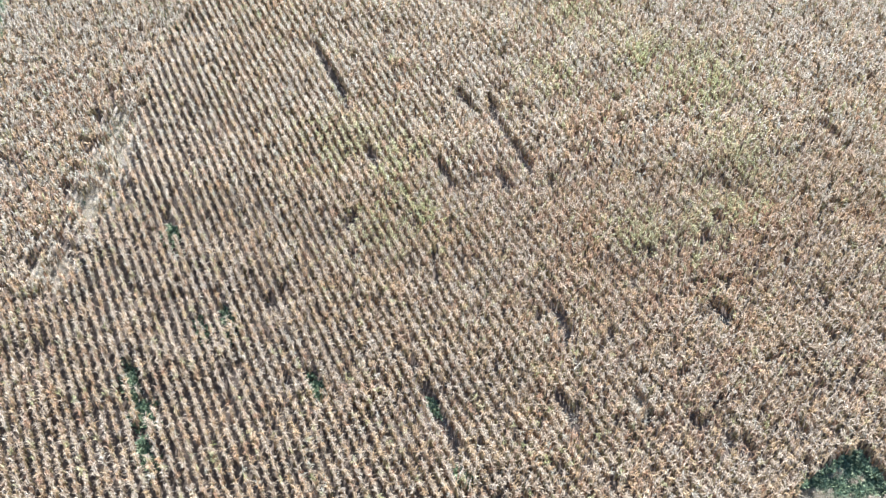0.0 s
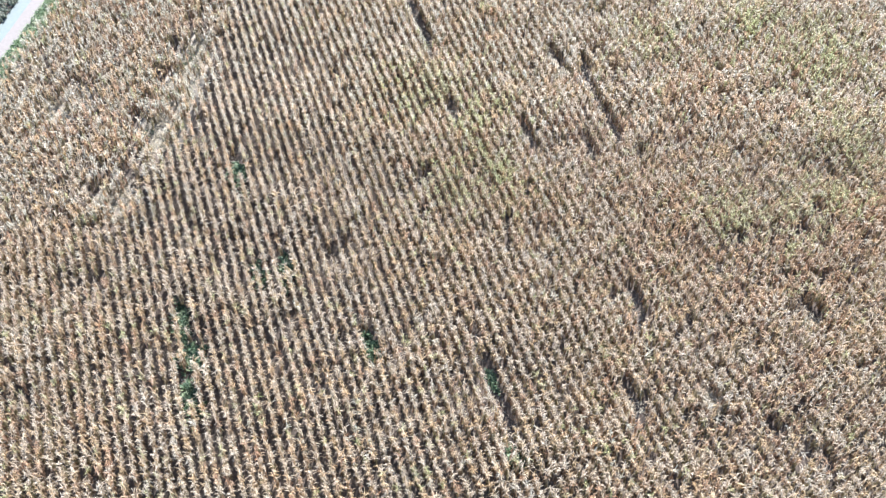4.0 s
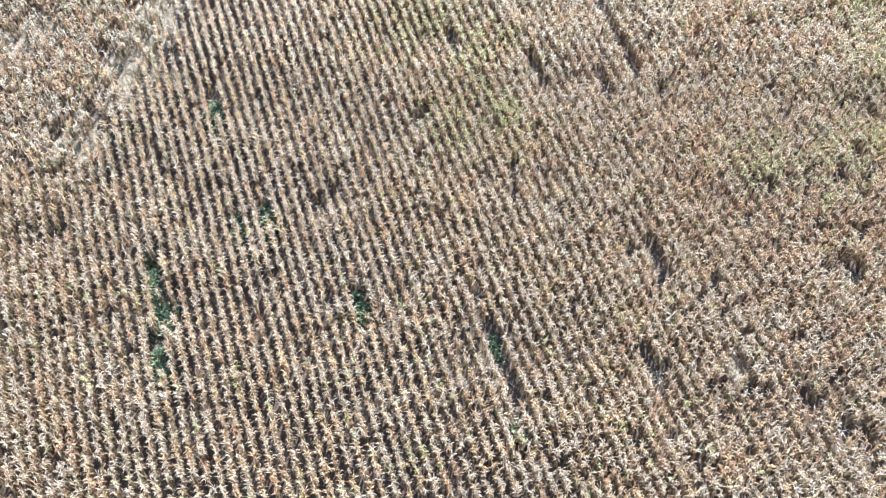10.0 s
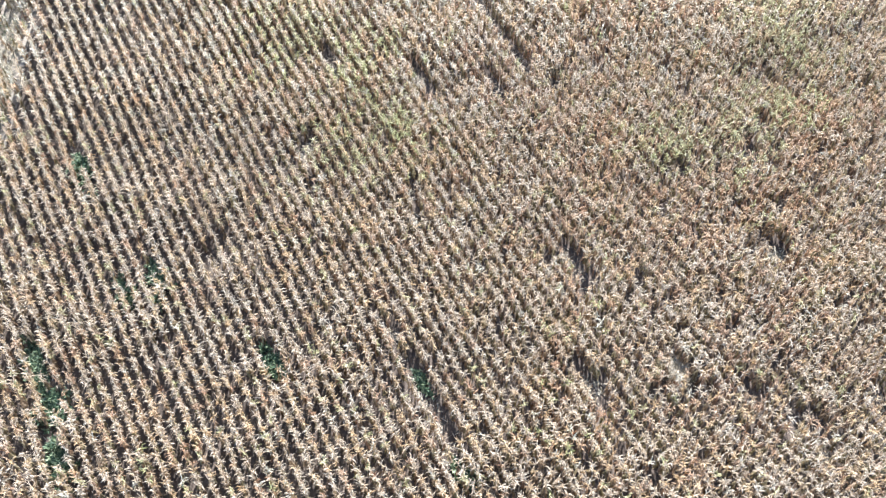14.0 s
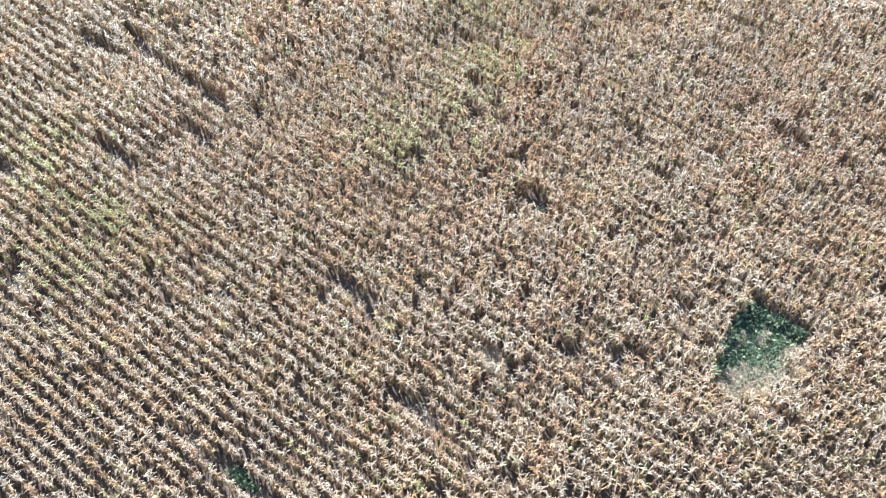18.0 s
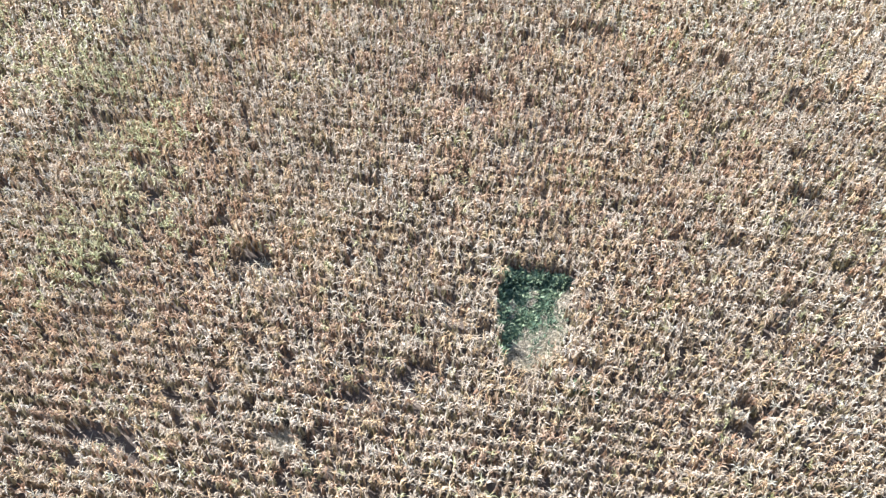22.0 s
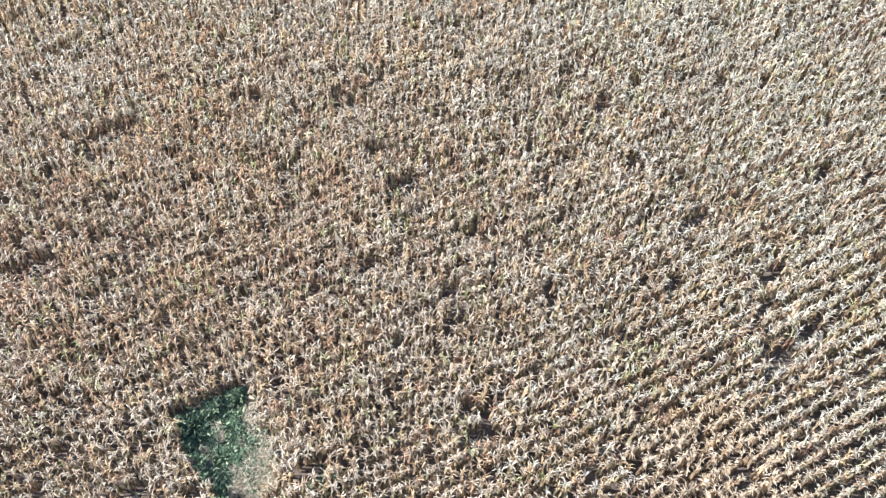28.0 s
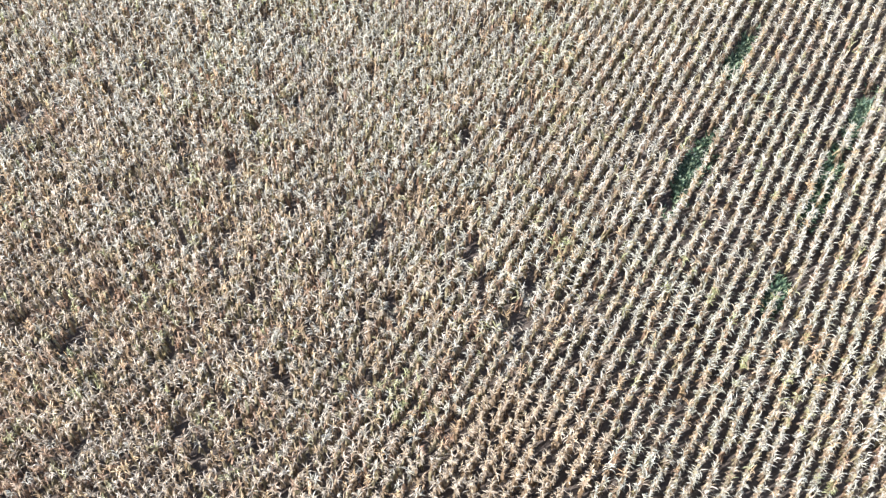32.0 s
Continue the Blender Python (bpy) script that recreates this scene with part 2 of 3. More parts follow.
# small thin spots
THIN = [(23.4, 66.2), (37.2, 35.9), (13.9, 30.9), (28.9, 38.6), (30.2, 47.5), (22.9, 33.0), (20.4, 33.4), (14.6, 30.9),
        (12.8, 49.0), (8.3, 47.3), (-1.6, 53.5), (23.9, 28.2), (27.1, 23.9), (31.2, 33.4), (29.6, 38.8), (2.2, 36.8),
        (15.8, 23.9), (52.6, 14.8), (38.6, 15.1), (26.1, 22.8), (43.1, 49.8), (42.5, 43.8), (36.6, 0.4), (45.2, 6.8),
        (48.5, 28.9), (38.2, 9.4), (39.5, -4.5), (52.6, 11.7), (36.6, -0.2), (33.5, 9.2), (33.5, -2.2), (55.1, 29.2),
        (34.2, -7.9), (34.9, -10.8), (32.1, 20.4), (48.5, -4.5), (55.5, 2.4), (68.3, -1.1), (49.5, -6.2), (38.5, -24.6),
        (42.6, -12.1), (23.1, -15.6), (35.9, -0.0), (41.0, 8.7), (43.1, -24.2), (50.6, -22.2)]
GAPS += [(x, y, 0.30 + 0.1 * (k % 4), 0.28) for k, (x, y) in enumerate(THIN)]
CLEARING = [(35.9, 25.3), (37.5, 21.0), (33.6, 19.9), (31.9, 19.4), (30.5, 20.5), (30.1, 22.5)]
STRIP = [(-28.2, 57.2), (-25.3, 57.5), (-24.6, 62.1), (-24.3, 67.6), (-23.6, 73.6), (-24.8, 74.2), (-26.2, 68.1), (-27.6, 62.2)]
SPARSE = [(-39.0, 60.8), (-34.3, 61.2), (-33.5, 65.7), (-37.1, 66.7)]
PALE = [(-31.7, 48.7), (-27.6, 48.9), (-28.2, 54.2), (-30.5, 53.0)]
# zones where the leaves are still partly green: x, y, radius
FADING = [(-2.2, 63.9, 4), (2.8, 60.8, 4), (4.2, 52.8, 3.5), (0.7, 50.9, 3.5), (24.7, 48.2, 3.5), (29.6, 48.1, 4), (33.5, 50.6, 3.5), (37.0, 56.5, 4.5), (36.8, 67.5, 6), (25.3, 81.9, 6), (20.1, 71.7, 4), (34.6, -0.8, 2),
         (36.1, 70.8, 6), (36.8, 58.4, 5), (31.1, 74.7, 5), (-0.5, 64.1, 4), (36.5, 58.0, 5)]
# zones where the leaves are bleached
BLEACHED = [(-35.8, 61.3, 4.0), (-39.8, 62.4, 3.5), (-26.8, 61.3, 3.0), (-24.8, 63.5, 2.5), (-25.8, 66.5, 2.5), (-24.4, 70.5, 2.5), (-30.5, 57.5, 2.0), (-23.3, 76.0, 2.0)]
# zones with foxy red leaves
RUSTY = [(17.9, 55.7, 5), (12.1, 58.7, 4), (18.9, 50.7, 4), (-32.3, 60.2, 7), (-29.3, 75.2, 8), (23.8, 39.8, 5), (47.4, 30.1, 9), (29.6, 43.7, 6), (55.6, 24.3, 6), (43.6, 22.2, 5), (49.8, 15.3, 5),
         (15.2, 42.0, 4.5), (18.2, 47.0, 4), (49.2, 37.2, 6), (57.9, 36.8, 5), (44.4, 18.0, 4), (40.3, 17.6, 3.5), (26.8, 33.9, 4), (22.7, 29.1, 4), (23.1, 63.0, 6), (35.4, 47.9, 5)]


def patchy(px, py, size, seed):
    """Smooth noise in 0..1 over the plan."""
    r = np.random.default_rng(seed)
    out = np.zeros(len(px))
    for k in range(18):
        a, ph = r.uniform(0, 2 * math.pi), r.uniform(0, 2 * math.pi)
        out += np.sin((px * math.cos(a) + py * math.sin(a)) * 2 * math.pi / (size * r.uniform(0.5, 2.2)) + ph)
    return 0.5 + out / 9


def row_vary(px, py, length, seed):
    """Noise in 0..1 that changes from row to row and drifts slowly along each row."""
    u, v = px * RD[0] + py * RD[1], px * RN[0] + py * RN[1]
    phase = np.random.default_rng(seed).uniform(0, 2 * math.pi, (1000, 3))[np.rint((v - ROW_PHASE) / ROW_GAP).astype(int) % 1000]
    return 0.5 + sum(np.sin(2 * math.pi * u / (length * f) + phase[:, k]) for k, f in enumerate((0.6, 1.1, 1.9))) / 5


def stand_mask(px, py):
    ok = inside(px, py, FIELD)
    for x, y, a, b in GAPS:
        ok &= ellipse(px, py, x, y, a * 1.15, b * 0.88) > 1
    wx, wy = patchy(px, py, 2.4, 31) - 0.5, patchy(px, py, 2.4, 32) - 0.5
    ok &= ~inside(px + wx * 0.5, py + wy * 0.5, CLEARING)
    wide = [(x + (0.8 if 0 < k < 5 else -0.8), y - 0.5) for k, (x, y) in enumerate(STRIP)]
    for poly in (wide, PALE):
        ok &= ~(inside(px + wx * 3.0, py + wy * 3.0, poly) & (patchy(px, py, 1.1, 33) < 0.80))
    ok &= ~(inside(px + wx * 4.0, py + wy * 4.0, SPARSE) & (patchy(px, py, 0.9, 34) < 0.72))
    return ok


def road_side(px, py):
    """Signed distance east of the road's centre line."""
    ys = np.array([q[1] for q in ROAD]); xs = np.array([q[0] for q in ROAD])
    return px - np.interp(py, ys, xs)


# ------------------------------------------------------------------ meshes
def link_mesh(name, verts, quads, mats, mat_index=None, smooth=False):
    me = bpy.data.meshes.new(name)
    v, q = np.asarray(verts, np.float32), np.asarray(quads, np.int32)
    me.vertices.add(len(v)); me.vertices.foreach_set("co", v.ravel())
    me.loops.add(q.size); me.loops.foreach_set("vertex_index", q.ravel())
    me.polygons.add(len(q)); me.polygons.foreach_set("loop_start", np.arange(0, q.size, q.shape[1], dtype=np.int32))
    for m in mats:
        me.materials.append(m)
    if mat_index is not None:
        me.polygons.foreach_set("material_index", np.asarray(mat_index, np.int32))
    me.polygons.foreach_set("use_smooth", np.full(len(q), smooth))
    me.update(calc_edges=True)
    return me


def leaf_strip(rng, z0, az0, length, width, lift, droop, segs, tip=0.15):
    """A dried maize leaf: rises from the stalk, arches over and hangs, tapering and twisting. Returns verts, quads."""
    pos, ang = np.array([0.0, 0.0, z0]), lift
    d = np.array([math.sin(az0), math.cos(az0), 0.0])
    side0 = np.array([d[1], -d[0], 0.0])
    tw, sway = rng.uniform(-1.2, 1.2), rng.uniform(-0.9, 0.9)
    prof = np.interp(np.linspace(0, 1, segs + 1), [0, 0.35, 0.75, 1], [0.7, 1, 0.85, tip]) * width / 2
    verts = []
    for k in range(segs + 1):
        f = k / segs
        up = d * -math.sin(ang) + np.array([0, 0, math.cos(ang)])
        s = side0 * math.cos(tw * f) + up * math.sin(tw * f)
        verts += [pos - s * prof[k], pos + s * prof[k]]
        dd = d + side0 * sway * f
        pos = pos + (dd * math.cos(ang) + np.array([0, 0, math.sin(ang)])) * length / segs
        ang -= droop / segs * (0.6 + 0.8 * f)
    return np.array(verts), np.array([(2 * k, 2 * k + 1, 2 * k + 3, 2 * k + 2) for k in range(segs)])


def prism(p0, p1, r0, r1, n=3):
    a = np.arange(n) * 2 * math.pi / n
    ring = np.stack([np.cos(a), np.sin(a), 0 * a], 1)
    v = np.concatenate([np.array(p0) + ring * r0, np.array(p1) + ring * r1])
    q = np.array([(k, (k + 1) % n, n + (k + 1) % n, n + k) for k in range(n)])
    return v, q


def plant_pieces(rng, n_up, segs, n_low, low_segs, tass, full=False, broad=1.0):
    """Pieces of one dry maize plant: (kind, verts, quads). Narrow upper leaves arch over like a fountain, broad lower ones hang brown round the stalk."""
    h = rng.uniform(1.95, 2.15)
    lean = rng.normal(0, 0.05, 2)
    if full:
        pieces = [("stalk", *prism((0, 0, 0), (lean[0] * h, lean[1] * h, h), 0.016, 0.008, 6))]
    else:
        pieces = [("stalk", *prism((0, 0, 0), (lean[0] * h, lean[1] * h, h), 0.018, 0.009, 2))]
    plane = rng.uniform(0, math.pi)
    for k in range(n_low):
        z = h * (0.28 + 0.46 * (k + 0.5) / n_low)
        az0 = plane + math.pi * (k % 2) + rng.normal(0, 0.9)
        v, q = leaf_strip(rng, 0, az0, rng.uniform(0.42, 0.66), rng.uniform(0.15, 0.25), rng.uniform(-1.45, -1.1), rng.uniform(0.0, 0.25), low_segs, 0.5)
        pieces.append(("low", v + np.array([lean[0] * z, lean[1] * z, z]), q))
    for k in range(n_up):
        f = (k + 0.6) / n_up
        z = h * (0.66 + 0.33 * f)
        az0 = plane + math.pi * (k % 2) + rng.normal(0, 0.7)
        v, q = leaf_strip(rng, 0, az0, rng.uniform(0.36, 0.66) * (1 - 0.2 * f), rng.uniform(0.028, 0.046) * broad, rng.uniform(1.05, 1.5), rng.uniform(2.4, 4.2), segs, 0.25)
        pieces.append(("leaf", v + np.array([lean[0] * z, lean[1] * z, z]), q))
    top = np.array([lean[0] * h, lean[1] * h, h])
    for k in range(tass):
        a, b = rng.uniform(0, 2 * math.pi), rng.uniform(0.1, 0.9)
        tip = top + np.array([math.sin(a) * math.sin(b), math.cos(a) * math.sin(b), math.cos(b)]) * rng.uniform(0.18, 0.3)
        w = np.array([math.cos(a), -math.sin(a), 0]) * 0.010
        pieces.append(("tassel", np.array([top - w, top + w, tip + w * 0.5, tip - w * 0.5]), np.array([(0, 1, 2, 3)])))
    if full:
        a, z = plane + math.pi / 2, h * 0.48
        base = np.array([lean[0] * z, lean[1] * z, z])
        d = np.array([math.sin(a) * 0.75, math.cos(a) * 0.75, -0.3])
        for p0, p1, r0, r1 in ((0.02, 0.10, 0.018, 0.034), (0.10, 0.20, 0.034, 0.026), (0.20, 0.27, 0.026, 0.004)):
            pieces.append(("ear", *prism(base + d * p0, base + d * p1, r0, r1, 6)))
    return pieces


MAT_OF = {"leaf": 0, "low": 5, "stalk": 3, "tassel": 4, "ear": 4}


def joined(pieces):
    vs, qs, ms, n = [], [], [], 0
    for kind, v, q in pieces:
        vs.append(v); qs.append(q + n); ms.append(np.full(len(q), MAT_OF[kind])); n += len(v)
    return np.concatenate(vs), np.concatenate(qs), np.concatenate(ms)


def scatter(variants, px, py, scale, rng, leaf_kind=None, z=0.0, body_kind=None):
    """Copies of the variants at the given places in one set of arrays. leaf_kind and body_kind set the upper and lower leaves' materials plant by plant."""
    V, Q, M, base = [], [], [], 0
    pick = rng.integers(0, len(variants), len(px))
    turn = rng.uniform(0, 2 * math.pi, len(px))
    for k, (v, q, m) in enumerate(variants):
        i = np.where(pick == k)[0]
        if not len(i):
            continue
        c, s = np.cos(turn[i]), np.sin(turn[i])
        x = (v[None, :, 0] * c[:, None] - v[None, :, 1] * s[:, None]) * scale[i, None] + px[i, None]
        y = (v[None, :, 0] * s[:, None] + v[None, :, 1] * c[:, None]) * scale[i, None] + py[i, None]
        zz = v[None, :, 2] * scale[i, None] + (z if np.isscalar(z) else z[i, None])
        V.append(np.stack([x, y, zz], -1).reshape(-1, 3))
        Q.append((q[None] + (np.arange(len(i)) * len(v))[:, None, None] + base).reshape(-1, q.shape[1]))
        mm = np.repeat(m[None], len(i), 0)
        if leaf_kind is not None:
            mm = np.where(mm == 0, leaf_kind[i][:, None], np.where(mm == 5, body_kind[i][:, None], mm))
        M.append(mm.ravel())
        base += len(v) * len(i)
    return np.concatenate(V), np.concatenate(Q), np.concatenate(M)


# ------------------------------------------------------------------ ground
R = 3000.0
gv = [(-R, -R, 0), (R, -R, 0), (R, R, 0), (-R, R, 0)]
ground = tagged(new("ground", link_mesh("ground", gv, [(0, 1, 2, 3)], [soil])), "brown dry crumbly field soil under the maize", "ground", kind="structure")

# road, pale and dusty, along the field
rv, rq, cv, cq = [], [], [], []
for k, (x, y) in enumerate([(-49.0, 20)] + ROAD + [(-52.0, 160.0)]):
    rv += [(x - 1.6, y, 0.02), (x, y, 0.02)]
    cv += [(x - 3.0, y, 0.0), (x - 3.0, y, 0.03), (x - 1.6, y, 0.03), (x - 1.6, y, 0.0)]
    if k:
        rq.append((2 * k - 2, 2 * k - 1, 2 * k + 1, 2 * k))
        cq += [(4 * k - 4 + j, 4 * k - 3 + j, 4 * k + 1 + j, 4 * k + j) for j in range(3)]
road = tagged(new("road", link_mesh("road", rv, rq, [road_mat])), "pale dusty gravel road beside the maize field", "road", kind="structure")
tagged(new("pavement", link_mesh("pavement", cv, cq, [slab_mat])), "pale bluish concrete strip running beside the gravel road", "pavement", kind="structure")

# bleached dusty ground of the track and of the row ends
track_mat, t, p, out = material("dusty_soil")
tone = ramp(t, [(0.35, (0.13, 0.115, 0.095)), (0.7, (0.25, 0.235, 0.205))])
t.links.new(noise_tex(t, 1.6, 8, 0.7).outputs["Fac"], tone.inputs["Fac"])
t.links.new(tone.outputs["Color"], p.inputs["Base Color"])
p.inputs["Roughness"].default_value = 0.95


def sheet(name, poly, z, mat, label, category):
    me = bpy.data.meshes.new(name)
    me.from_pydata([(x, y, z) for x, y in poly], [], [tuple(range(len(poly)))])
    me.materials.append(mat)
    return tagged(new(name, me), label, category, kind="structure")


sheet("track", [(x + (0.9 if 0 < k < 5 else -0.9), y) for k, (x, y) in enumerate(STRIP)], 0.006, track_mat, "bleached dusty track along the edge of the rows", "track")
sheet("bare_spot", SPARSE, 0.006, track_mat, "bleached thin spot in the headland maize", "ground")
sheet("row_end_ground", PALE, 0.006, track_mat, "bleached bare ground at the end of the rows", "ground")

# ------------------------------------------------------------------ maize
rng = np.random.default_rng(7)
NEAR = [joined(plant_pieces(rng, 8, 3, 6, 1, 0, broad=1.1)) for _ in range(24)]
FAR = [joined(plant_pieces(rng, 8, 2, 5, 1, 0, broad=1.65)) for _ in range(16)]


def field_points(az, gap, step, phase, rng):
    d = np.array([math.sin(radians(az)), math.cos(radians(az))])
    n = np.array([d[1], -d[0]])
    u = np.arange(-120, 130, step)
    k = np.arange(-160, 160)
    U, K = np.meshgrid(u, k)
    U = U + rng.normal(0, 0.04, U.shape) - 0.09 * (np.arange(len(u)) % 2)[None, :]
    A = K * gap + phase + rng.normal(0, 0.035, U.shape)
    return (U * d[0] + A * n[0]).ravel(), (U * d[1] + A * n[1]).ravel()


def leaf_kinds(px, py, rng):
    g = np.zeros(len(px))
    for x, y, r in FADING:
        g = np.maximum(g, np.exp(-((px - x) ** 2 + (py - y) ** 2) / (0.6 * r * r)))
    r_ = np.zeros(len(px))
    for x, y, r in RUSTY:
        r_ = np.maximum(r_, np.exp(-((px - x) ** 2 + (py - y) ** 2) / (0.6 * r * r)))
    # the py - 48 term pales the far plants, haze put into leaf colour
    pale = np.clip((10.0 - py) / 28.0, 0, 0.85) + np.clip((px - 45) / 70.0, 0, 0.3) + np.clip((py - 48) / 70.0, 0, 0.35) + np.where((px < -24) & (py > 47), 0.25, 0.0)
    for x, y, r in BLEACHED:
        pale = np.maximum(pale, 0.85 * np.exp(-((px - x) ** 2 + (py - y) ** 2) / (0.6 * r * r)))
    u, w = rng.uniform(0, 1, len(px)), rng.uniform(0, 1, len(px))
    tone = 0.8 * patchy(px, py, 1.7, 51) + 0.4 * patchy(px, py, 6.0, 52) + 0.35 * row_vary(px, py, 8.0, 94) - 0.275
    kind = np.where(w < pale + 0.5 * np.clip(tone - 0.55, 0, 0.5), 6, np.where(w > 1.0 - 0.7 * np.clip(0.42 - tone, 0, 0.6), 5, 0))
    rust = 0.03 * (1 - pale) + 0.27 * r_ + 1.1 * np.clip(patchy(px, py, 2.2, 21) - 0.68, 0, 0.5) * (1 - pale)
    gold = 0.10 + np.where((px < -24) & (py > 47), 0.08, 0.0) + 0.5 * np.clip(patchy(px, py, 2.0, 71) - 0.5, 0, 0.5)
    kind = np.where(u > 1 - rust - gold * (1 - 0.7 * pale), 7, kind)
    kind = np.where(u > 1 - rust, 1, kind)
    g = g + 0.035 + 0.5 * np.clip(patchy(px, py, 2.5, 61) - 0.72, 0, 0.4)
    return np.where(u < g * 0.65, 2, kind)


def body_kinds(px, py, rng):
    """Lower leaves: brown, red-brown in the foxy zones, olive elsewhere."""
    r_ = np.zeros(len(px))
    for x, y, r in RUSTY:
        r_ = np.maximum(r_, np.exp(-((px - x) ** 2 + (py - y) ** 2) / (0.6 * r * r)))
    u = rng.uniform(0, 1, len(px))
    red = 0.04 + 0.36 * r_ + 0.5 * np.clip(row_vary(px, py, 8.0, 93) - 0.6, 0, 0.5) + 0.9 * np.clip(patchy(px, py, 1.8, 81) - 0.55, 0, 0.5)
    olive = 0.25 + 1.2 * np.clip(patchy(px, py, 2.2, 82) - 0.5, 0, 0.5)
    return np.where(u < red, 8, np.where(u > 1 - olive, 9, 5))


def main_side(px, py):
    ys = np.array([q[1] for q in EDGE]); xs = np.array([q[0] for q in EDGE])
    return np.where(py < EDGE[0][1], True, px > np.interp(py, ys, xs))


# a stretch of rows where the plants stand one by one
STRETCH = (27.5, -3.0, 3.8, 3.3)     # x, y, half length along the rows, half width


def in_stretch(px, py):
    u = (px - STRETCH[0]) * RD[0] + (py - STRETCH[1]) * RD[1]
    v = (px - STRETCH[0]) * RN[0] + (py - STRETCH[1]) * RN[1]
    return (np.abs(u) < STRETCH[2]) & (np.abs(v) < STRETCH[3])


px, py = field_points(ROW_AZ, ROW_GAP, PLANT_GAP, ROW_PHASE, rng)
thin = 0.03 + 0.30 * np.clip(patchy(px, py, 1.6, 3) - 0.66, 0, 1) / 0.34 + 0.5 * np.clip(row_vary(px, py, 7.0, 92) - 0.82, 0, 0.3) / 0.3
ok = stand_mask(px, py) & main_side(px, py) & (rng.uniform(0, 1, len(px)) > thin)
px, py = px[ok], py[ok]
single = in_stretch(px, py)
sx, sy = px[single], py[single]
px, py = px[~single], py[~single]
size = 0.92 + 0.14 * patchy(px, py, 7.0, 5) + 0.13 * (row_vary(px, py, 9.0, 91) - 0.5) + rng.uniform(-0.08, 0.08, len(px))
far = (py > 58) | (px > 58) | (py < -24)
hx, hy = field_points(16.0, 0.78, 0.22, 0.1, rng)
hx, hy = hx + rng.normal(0, 0.12, len(hx)), hy + rng.normal(0, 0.12, len(hy))
ok = stand_mask(hx, hy) & ~main_side(hx, hy) & (road_side(hx, hy) > 1.75 + 0.5 * patchy(hx, hy, 3.0, 41)) & (rng.uniform(0, 1, len(hx)) > 0.06)
hx, hy = hx[ok], hy[ok]
V1, Q1, M1 = scatter(NEAR, px[~far], py[~far], size[~far], rng, leaf_kinds(px[~far], py[~far], rng), 0.0, body_kinds(px[~far], py[~far], rng))
V2, Q2, M2 = scatter(FAR, px[far], py[far], size[far], rng, leaf_kinds(px[far], py[far], rng), 0.0, body_kinds(px[far], py[far], rng))
maize = new("maize_stand", link_mesh("maize_stand", np.concatenate([V1, V2]), np.concatenate([Q1, Q2 + len(V1)]), LEAF_MATS, np.concatenate([M1, M2])))
tagged(maize, "ripe dried-out tan maize standing in long straight rows", "maize crop", kind="stuff")
V, Q, M = scatter(FAR, hx, hy, rng.uniform(0.85, 1.1, len(hx)), rng, leaf_kinds(hx, hy, rng), 0.0, body_kinds(hx, hy, rng))
head = new("maize_headland", link_mesh("maize_headland", V, Q, LEAF_MATS, M))
tagged(head, "dried orange-tan maize on the headland beside the road", "maize crop", kind="stuff")

# ------------------------------------------------------------------ single maize plants
leaf_one = leafy("dry_leaf_blade", DRY, (1.0, 0.95, 0.88), see=0.34, by_object=True)
# aged brown, with the shade under the crown mixed into the tone
brown_one = leafy("brown_shaded_leaf_blade", [(0.0, (0.16, 0.115, 0.075)), (0.6, (0.32, 0.25, 0.175)), (1.0, (0.46, 0.375, 0.275))], (1.0, 0.94, 0.86), see=0.3, by_object=True)
stalk_one = leafy("dry_stalk_skin", [(0.0, (0.22, 0.13, 0.06)), (1.0, (0.45, 0.33, 0.18))], (1.0, 0.9, 0.8), see=0.0, by_object=True)
husk_one = leafy("dry_husk", [(0.0, (0.50, 0.42, 0.28)), (1.0, (0.74, 0.66, 0.50))], (1.0, 0.95, 0.88), see=0.1, by_object=True)


def part(name, mesh, parent, label=""):
    ob = new(name, mesh)
    ob.parent = parent
    return tagged(ob, label)


def maize_plant(rng):
    """One plant with its stalk, leaves, tassel and ear as parts, standing at the origin."""
    root = new("maize_plant")
    root.empty_display_size = 0.3
    groups = {"tassel": [], "ear": []}
    for kind, v, q in plant_pieces(rng, 9, 4, 6, 2, 4, full=True):
        if kind in ("leaf", "low"):
            part("leaf", link_mesh("leaf", v, q, [leaf_one if kind == "leaf" else brown_one], smooth=True), root, "" if kind == "leaf" else "brown hanging lower leaf with row shade in its colour")
        elif kind == "stalk":
            part("stalk", link_mesh("stalk", v, q, [stalk_one], smooth=True), root)
        else:
            groups[kind].append((kind, v, q))
    for kind, label in (("tassel", "dry branched tassel"), ("ear", "pale ear in its dry husk")):
        v, q, _ = joined(groups[kind])
        part(kind, link_mesh(kind, v, q, [husk_one]), root, label)
    return tagged(root, "dried tan maize plant standing in its row", "maize plant", "maize plants in their rows")


proto = [maize_plant(rng) for _ in range(10)]
for k, (x, y) in enumerate(zip(sx, sy)):
    m = pose(x, y, 0, 0, 0, rng.uniform(0, 360)) @ Matrix.Scale(rng.uniform(0.9, 1.08), 4)
    if k < len(proto):
        proto[k].matrix_basis = m
    else:
        p = copy_thing(proto[k % len(proto)], pose(0, 0, 0))
        p.matrix_basis = m

